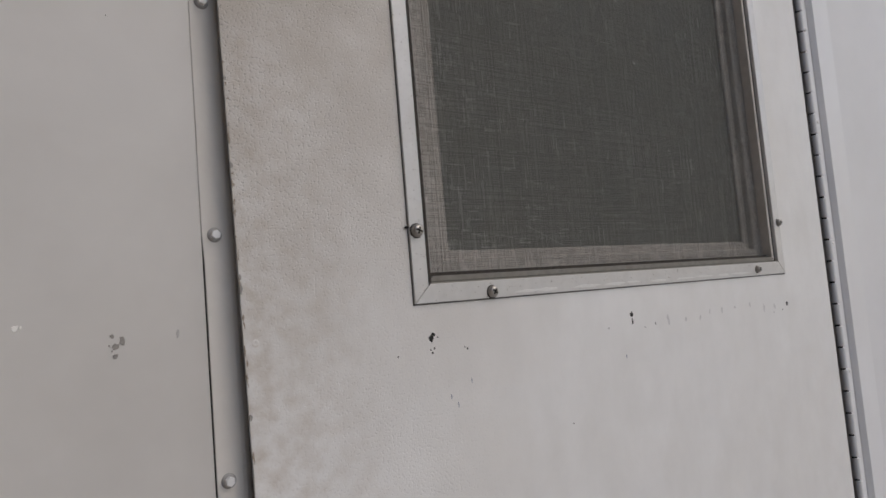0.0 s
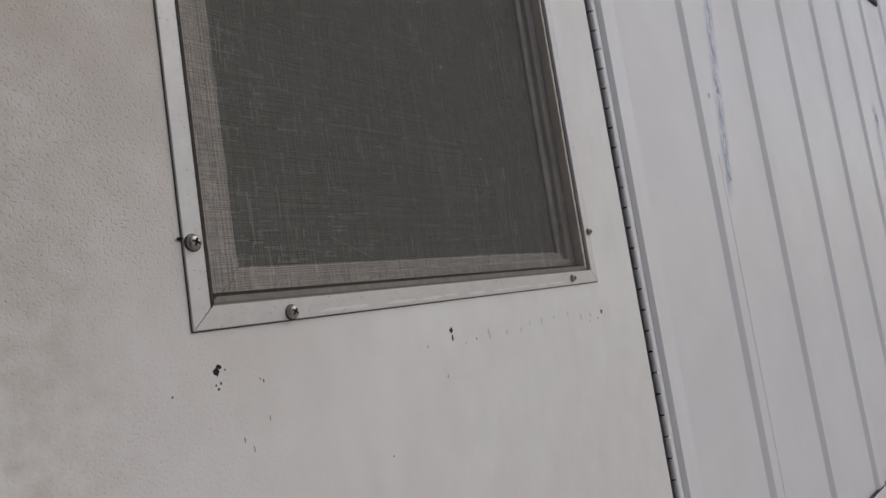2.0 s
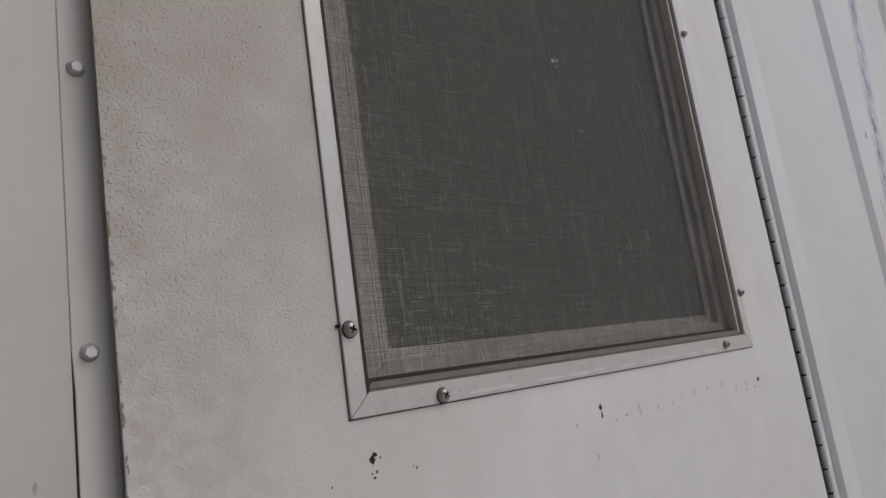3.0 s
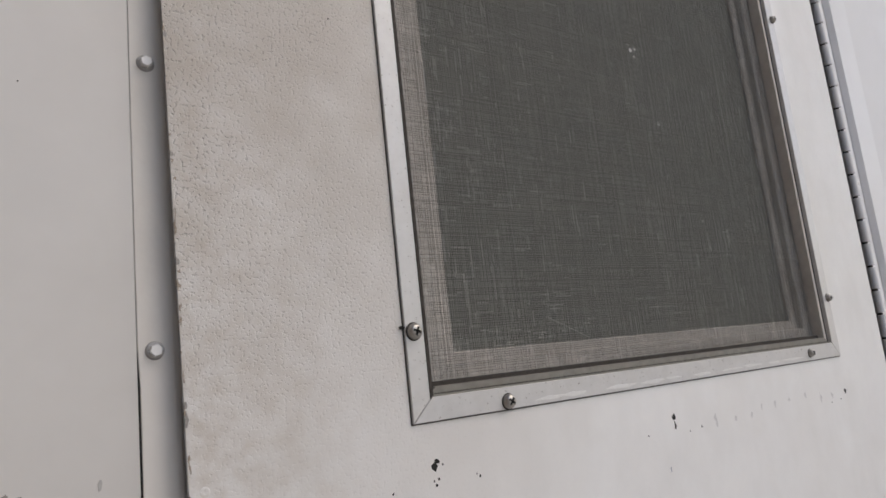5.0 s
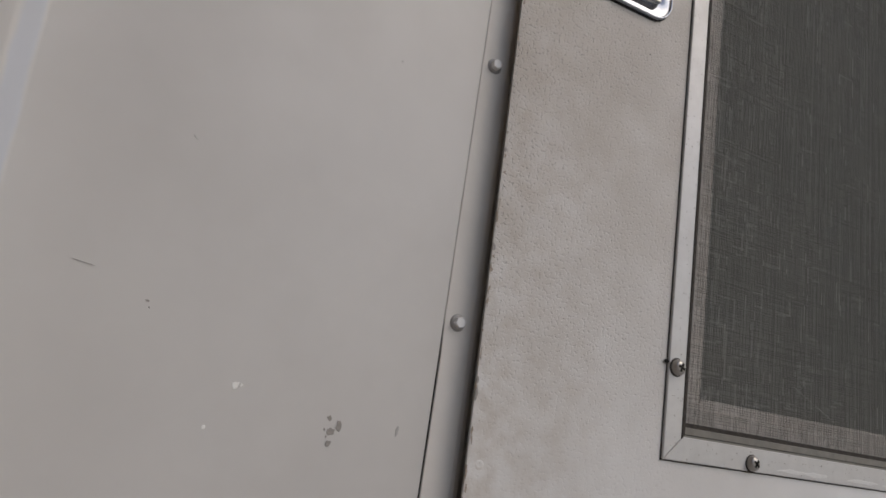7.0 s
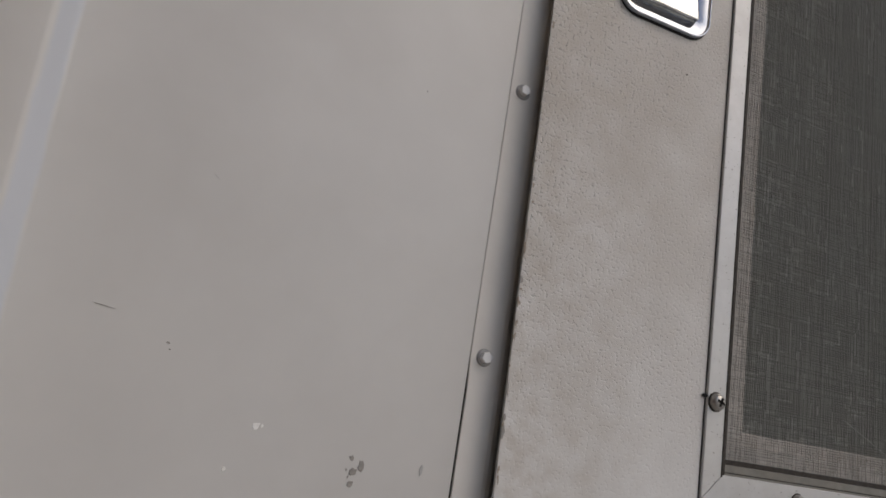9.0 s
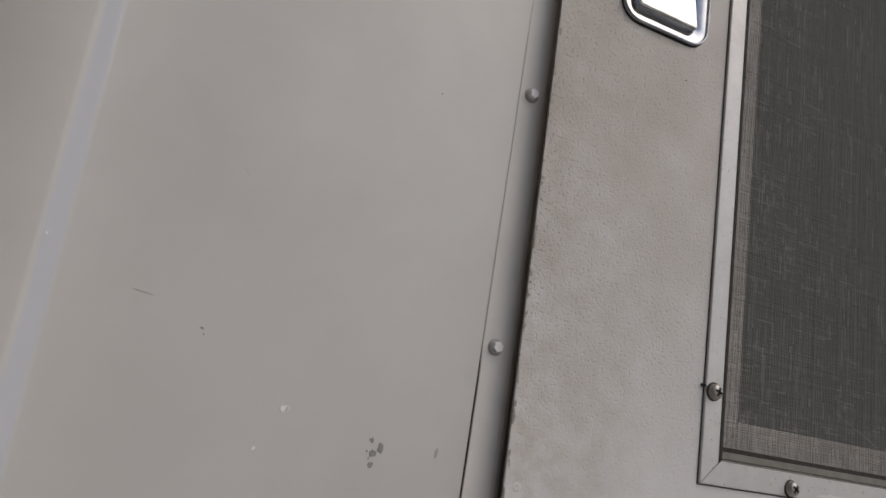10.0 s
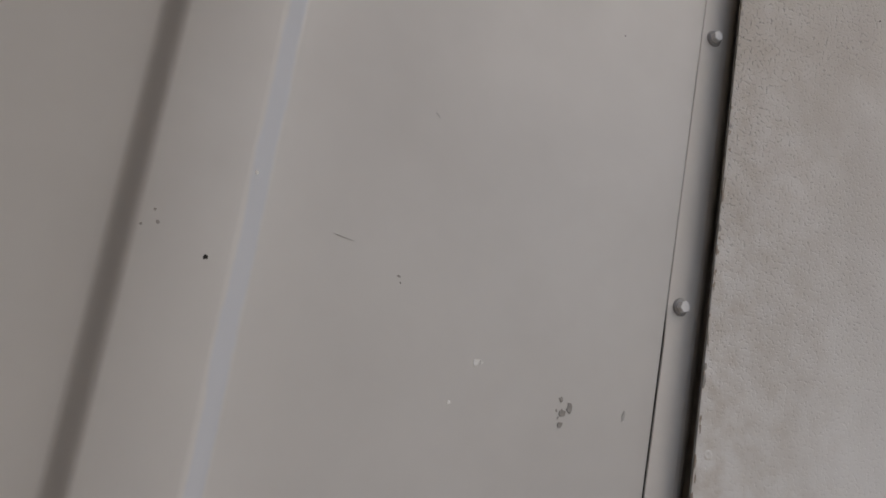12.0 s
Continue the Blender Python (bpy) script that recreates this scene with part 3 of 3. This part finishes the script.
# ---- window in the door ----
window = thing("window_1", "screened door window in a worn aluminium trim", "window", kind="structure")
TRIM = [(0.0, 0.0), (0.0, -0.0014), (0.0005, -0.0019), (0.0137, -0.0024), (0.0140, -0.0021), (0.0140, 0.0125), (0.0128, 0.0125), (0.0126, 0.0)]
SCREEN = [(0.0156, 0.0125), (0.0156, 0.0016), (0.0158, 0.0014), (0.0196, 0.0014), (0.0198, 0.0016), (0.0198, 0.0125)]
REVEAL = [(0.0141, 0.0126), (0.0141, 0.0062), (0.0154, 0.0062), (0.0154, 0.0126)]
SASH = [(0.0142, 0.024), (0.0142, 0.0130), (0.0200, 0.0130), (0.0300, 0.0136), (0.0312, 0.0146), (0.0318, 0.0196), (0.0385, 0.0204), (0.0400, 0.0216), (0.0400, 0.0270), (0.0142, 0.0270)]
for k, side_name in enumerate(("bottom", "right", "top", "left")):
    part("trim_strip", frame_bar(WIN, k, TRIM, gap=0.00035), M_ALU, window, "worn bare aluminium trim strip")
for k in range(4):
    part("reveal", frame_bar(WIN, k, REVEAL), M_GRIMESHADE, window, "dark strip in the reveal")
# The right bar is coloured lighter to look lit.
for k in range(3):
    part("screen_frame", frame_bar(WIN, k, SCREEN), M_FRAMELIT if k == 1 else M_FRAMEALU, window, "grimy grey screen frame")
SPLINE = [(0.0199, 0.0125), (0.0199, 0.0066), (0.0226, 0.0066), (0.0226, 0.0125)]
SILL = [(0.01405, 0.0125), (0.01405, -0.0012), (0.0152, -0.0012), (0.0152, 0.0125)]
part("sill_strip", frame_bar(WIN, 0, SILL), M_FRAMEALU, window, "grimy olive strip along the sill")
BEAD = [(0.0126, 0.0126), (0.0126, -0.0025), (0.0130, -0.0029), (0.0150, -0.0027), (0.0156, 0.0), (0.0156, 0.0126)]
part("edge_bead", frame_bar(WIN, 3, BEAD), M_GRIMESHADE, window, "dark rubber bead along the trim")
for k in (0, 2):
    part("spline", frame_bar(WIN, k, SPLINE), M_GRIMESHADE, window, "dark rubber screen spline")
for k in range(4):
    part("sash_rail", frame_bar((WIN[0] + 0.004, WIN[1] + 0.004, WIN[2], WIN[3]), k, SASH, 1.17, 0.0003), M_BRONZE, window, "grimy taupe sash rail")
part("grime_line", plate_with_hole(WIN[0] - 0.0007, WIN[1] + 0.0007, WIN[2] - 0.0008, WIN[3] + 0.0007, WIN[0] + 0.0128, WIN[1] - 0.0128, WIN[2] + 0.0128, WIN[3] - 0.0128, -0.0004, -0.0001), M_GRIMESHADE, window, "dark grime along the trim")
part("pane", box(WIN[0] + 0.036, WIN[1] - 0.036, 0.0240, 0.0262, WIN[2] + 0.036, WIN[3] - 0.036), M_GLASS, window, "dusty dark glass pane")

# woven screen: each thread runs in pieces so that dirt catches the light here and there
def weave():
    bm_v, bm_f, bm_m = [], [], []
    x0, x1, z0, z1, y, w, pitch = WIN[0] + 0.0156, WIN[1] - 0.0205, WIN[2] + 0.0200, WIN[3] - 0.0200, 0.0105, 0.00015, 0.0015
    r = random.Random(11)

    def bit(a0, a1, c, upright, dy, slot):
        i = len(bm_v)
        for a in (a0, a1):
            h = w * (1.25 if slot else 1.0)
            for dc, d in ((-h, 0), (0, -h), (h, 0), (0, h)):
                bm_v.append((c + dc, y + d + dy, a) if upright else (a, y + d + dy, c + dc))
        for k in range(4):
            j = (k + 1) % 4
            bm_f.append((i + k, i + j, i + 4 + j, i + 4 + k))
            bm_m.append(slot)

    for upright, lo, hi, c0, c1 in ((True, z0, z1, x0, x1), (False, x0, x1, z0, z1)):
        for k in range(int((c1 - c0) / pitch)):
            c, a = c0 + k * pitch + r.uniform(-0.00038, 0.00038), lo
            while a < hi:
                b = min(hi, a + r.choice((0.004, 0.007, 0.012, 0.020, 0.050)) * r.uniform(0.6, 1.4))
                mid = (a + b) / 2
                px, pz = (c, mid) if upright else (mid, c)
                dusty = 0.010 + 0.27 * math.exp(-(px - x0) / 0.05) + 0.14 * math.exp(-(px - x0) / 0.16 - (pz - z0) / 0.14)
                if upright and px < x0 + 0.016 and pz < z0 + 0.09 or upright and pz < z0 + 0.006 and px < x0 + 0.2:
                    dusty += 0.30
                elif not upright and px < x0 + 0.013 and pz > z0 + 0.05:
                    dusty += 0.16
                bit(a, b, c, upright, 0.0 if upright else 0.00018, 1 if b - a < 0.017 and r.random() < 1.7 * dusty else 0)
                a = b
    me = bpy.data.meshes.new("screen_weave")
    me.from_pydata(bm_v, [], bm_f)
    me.materials.append(M_MESH)
    me.materials.append(M_DUST)
    me.polygons.foreach_set("material_index", bm_m)
    ob = new("screen_weave", me)
    ob.parent = window
    return tagged(ob, "fine grey insect screen with caught dust", kind="stuff")


weave()
for x, z, r_ in ((0.6585, 1.787, 0.0014), (0.636, 1.853, 0.0016), (0.642, 1.855, 0.0012), (0.633, 1.858, 0.0010), (0.639, 1.848, 0.0009), (0.70, 1.70, 0.0008)):
    spot("lint", window, x, 0.0098, z, 1.4 * r_, 1.4 * r_, M_LINT, "pale lint caught in the screen", 0.6)
crease = part("screen_crease", box(0, 0.047, -0.0001, 0.0, -0.00014, 0.00014), M_DUST, window, "pale diagonal crease in the screen")
crease.matrix_basis = pose(0.490, 0.0100, 1.6235, 0, 23, 0)


for k in range(10):
    x = 0.468 + 0.036 * k + rnd.uniform(-0.008, 0.008)
    spot("paint_wear", window, x, -0.0021, WIN[2] + rnd.uniform(0.0032, 0.0045), rnd.uniform(0.010, 0.017), rnd.uniform(0.0009, 0.0016), M_WEAR, "pale worn patch on the trim", 0.3, 11)


def pan_screw(x, z, turn, r=0.0048):
    s = new("trim_screw")
    s.parent = window
    s.matrix_basis = pose(x, -0.0021, z, 0, turn, 0)
    tagged(s, "pan-head cross-slot steel screw")
    part("screw_head", lathe([(r * 0.35, -0.0041), (r * 0.62, -0.0039), (r * 0.84, -0.0032), (r * 0.97, -0.0020), (r, -0.0008), (r * 0.99, 0.0002)], 22), M_STEEL, s, "", True)
    # Dark ring paints the shadow outline round the head.
    part("shade_ring", lathe([(r * 0.9, -0.0003), (r * 1.14, -0.0002), (r * 1.2, 0.0002)], 22), M_GRIMESHADE, s, "dark ring standing for the shade round the screw")
    cross = box(-r * 0.55, r * 0.55, -0.00432, -0.0030, -r * 0.15, r * 0.15)
    box(-r * 0.15, r * 0.15, -0.00432, -0.0030, -r * 0.55, r * 0.55, bm=cross)
    part("cross_slot", cross, M_HOLE, s, "dark cross slot")


for x, z, a, r_ in ((0.3715, 1.6175, 20, 0.0048), (0.4375, 1.5695, 35, 0.0046), (0.8755, 1.6235, 10, 0.0038), (0.8200, 1.5715, 50, 0.0037), (0.3715, 1.905, 0, 0.0048), (0.8755, 1.93, 70, 0.0038)):
    pan_screw(x, z, a, r_)
part("wire_stub", box(0.3618, 0.3664, -0.0018, -0.0004, 1.6192, 1.6212, 0.0006), M_HOLE, window, "dark stub of wire beside a screw")

# ---- hinge ----
hinge = thing("piano_hinge", "white-painted piano hinge along the door edge", "hinge")
HINGE_X, HINGE_Y, PITCH, HINGE_Z = 1.0038, 0.004, 0.0272, 0.6788
count = int((DZ1 - HINGE_Z) / PITCH)
part("frame_leaf", box(1.0012, 1.0285, 0.0062, 0.0084, DZ0, DZ1, 0.0003), M_SIDING, hinge)
part("pin", loft([[(HINGE_X + 0.0022 * math.cos(a), HINGE_Y + 0.0022 * math.sin(a), z) for a in [k * math.pi / 4 for k in range(8)]] for z in (DZ0, DZ1)]), M_HOLE, hinge, "dark steel pin")


def barrel(h, r=0.0049, n=14):
    loops = [[((r - d) * math.cos(2 * math.pi * k / n), (r - d) * math.sin(2 * math.pi * k / n), z) for k in range(n)] for d, z in ((0.0004, 0.0), (0.0, 0.0004), (0.0, h - 0.0004), (0.0004, h))]
    return loft(loops)


part("backing", box(0.9995, 1.0090, 0.0052, 0.0061, HINGE_Z, DZ1), M_HOLE, hinge, "dark gap behind the knuckles")
first = part("knuckle", barrel(PITCH - 0.0024, n=20), M_SIDING, hinge)
first.location = (HINGE_X, HINGE_Y, HINGE_Z)
for k in range(1, count):
    repeat(first, hinge, (HINGE_X + rnd.uniform(-0.0002, 0.0002), HINGE_Y, HINGE_Z + k * PITCH))
rivet = part("rivet", lathe([(0.0014, -0.0052), (0.0026, -0.0046), (0.0034, -0.0020), (0.0038, 0.0)], 12), M_FLAKE, hinge, "", True)
rivet.location = (1.0135, 0.0063, 1.880)
for z in (1.756, 1.597, 1.436, 1.276, 1.117, 0.957, 2.04, 2.2):
    repeat(rivet, hinge, (1.0135, 0.0063, z))

# ---- frame screws ----
def hex_screw(z):
    s = new("hex_screw")
    s.parent = frame_ob
    s.location = (0.2296, 0.0105, z)
    s.rotation_euler = (0, rnd.uniform(0, 1), 0)
    tagged(s, "painted hex-head screw with its washer face")
    # Dark ring and greyer washer: the shading round the head is put into colour.
    part("shade_ring", lathe([(0.0040, -0.0002), (0.0046, -0.0001), (0.0048, 0.0002)], 20), M_CHIP, s, "dark ring standing for the shade round the washer")
    part("washer", lathe([(0.0036, -0.0012), (0.0042, -0.0008), (0.0044, 0.0)], 20), M_CHIPPALE, s, "", True)
    part("hex_head", loft([[(r * math.cos(math.pi * k / 3), y, r * math.sin(math.pi * k / 3)) for k in range(6)] for r, y in ((0.0027, -0.0042), (0.0031, -0.0037), (0.0031, -0.0008))]), M_SIDING, s)


for k in range(-5, 9):
    hex_screw(1.6175 + 0.149 * k)
part("gap_line", box(0.2212, 0.2228, 0.0108, 0.0120, WALL_LOW, WALL_TOP), M_HOLE, frame_ob, "dark gap along the flange edge")

# ---- marks on the siding by the latch ----
def on_left(name, x, z, rx, rz, mat, label, turn=0.0, rough=0.4):
    x, z = x + 0.0012, z + 0.0014
    u = (x - LEFT_AT[0]) / math.cos(radians(L_TURN))
    y = -0.0002 + 0.0015 * noise.noise(Vector((u * 3.1, 7.7, z * 1.3)))
    if -0.25 < u < -0.195:
        y -= 0.0078
    spot(name, wall_left, u, y, z, rx, rz, mat, label, rough, 9, turn)


for x, z, r in ((0.1722, 1.5566, 0.0021), (0.1668, 1.5597, 0.0012), (0.1690, 1.5540, 0.0017), (0.1674, 1.5535, 0.0012), (0.1682, 1.5487, 0.0014), (0.1652, 1.5545, 0.0006), (0.1665, 1.5515, 0.0005)):
    on_left("paint_chip", x, z, r, r, M_CHIP, "chip bared to grey metal")
on_left("paint_chip", 0.2030, 1.5583, 0.0012, 0.0024, M_CHIPPALE, "faint grey chip", 15)
for x, z, r in ((0.1212, 1.5680, 0.0014), (0.1235, 1.5685, 0.0007), (0.1116, 1.5496, 0.0008), (0.0136, 1.6185, 0.0006)):
    on_left("pale_flake", x, z, r, r * 1.2, M_FLAKE, "pale flake of paint")
for x, z, r in ((0.1713, 1.7434, 0.0004), (0.0038, 1.5836, 0.0009), (0.0800, 1.5930, 0.0003)):
    on_left("dark_fleck", x, z, r, r, M_HOLE, "tiny dark fleck")
for x, z, r in ((-0.0142, 1.5916, 0.0007), (-0.0162, 1.5956, 0.0005), (-0.0192, 1.5896, 0.0006)):
    on_left("grey_fleck", x, z, r, r, M_CHIP, "tiny grey fleck")
on_left("scratch", 0.0788, 1.5954, 0.0009, 0.0005, M_CHIP, "faint nick", 30)
on_left("scratch", 0.0523, 1.6052, 0.0042, 0.00016, M_CHIP, "fine curved scratch", 6)
on_left("scratch", 0.0815, 1.668, 0.0014, 0.00015, M_CHIPPALE, "fine scratch", 40)

# ---- marks on the siding by the hinge ----
def on_right(name, u, z, ru, rz, mat, label, y=-0.0006, turn=0.0):
    spot(name, wall_right, u, y + 0.001 * noise.noise(Vector((u * 3.1, 7.7, z * 1.3))), z, ru, rz, mat, label, 0.75, 13, turn)


for k in range(34):
    z = 1.70 + 0.44 * rnd.random() ** 0.8
    on_right("scuff", 0.318 + 0.17 * (z - 1.69) + rnd.uniform(-0.008, 0.008), z, rnd.uniform(0.0005, 0.0013), rnd.uniform(0.003, 0.011), M_SCUFF, "thin dark scrape in the paint", turn=rnd.uniform(-28, 28))
for u, z, n in ((0.928, 2.247, 7), (1.432, 1.92, 6), (1.407, 1.735, 4), (1.395, 1.545, 4)):
    for k in range(n):
        on_right("scuff", u + rnd.uniform(-0.012, 0.012), z + rnd.uniform(-0.03, 0.03), rnd.uniform(0.0012, 0.0035), rnd.uniform(0.006, 0.016), M_SCUFF, "thin dark scrape in the paint", turn=rnd.uniform(-40, 40))
on_right("dark_fleck", 0.2925, 1.8545, 0.0028, 0.0050, M_CHIP, "small dark fleck", -0.0063)
on_right("dark_fleck", 0.099, 1.129, 0.0016, 0.0024, M_CHIP, "small dark fleck")

for k in range(7):
    spot("scrape", skirt, 0.76 + 0.016 * k + rnd.uniform(-0.01, 0.01), -0.0081, 0.905 - 0.008 * k + rnd.uniform(-0.012, 0.012), rnd.uniform(0.002, 0.012), rnd.uniform(0.001, 0.004), M_SCUFF, "grey scrape on the skirt", 0.6, 11, rnd.uniform(-50, -10))

# small window higher up on the siding
win2 = thing("window_2", "small trailer window with a dark rubber seal", "window", RIGHT_AT, "structure", turn=R_TURN)
W2 = (1.105, 1.75, 2.335, 2.78)
for k in range(4):
    part("seal", frame_bar(W2, k, [(0.0, -0.0005), (0.001, -0.005), (0.006, -0.007), (0.012, -0.006), (0.012, -0.0005)]), M_DARK, win2, "dark rubber seal")
for k in range(4):
    part("window_frame", frame_bar(W2, k, [(0.0125, -0.0005), (0.014, -0.014), (0.040, -0.018), (0.044, -0.0005)]), M_ALU, win2, "bare aluminium frame")
part("pane", box(W2[0] + 0.04, W2[1] - 0.04, -0.012, -0.010, W2[2] + 0.04, W2[3] - 0.04), M_GLASS, win2)
# Added dark sheet stands for the dim room behind the glass.
part("backing", box(W2[0] + 0.02, W2[1] - 0.02, -0.0098, -0.0092, W2[2] + 0.02, W2[3] - 0.02), M_ROOM, win2, "dark sheet standing for the dim room")
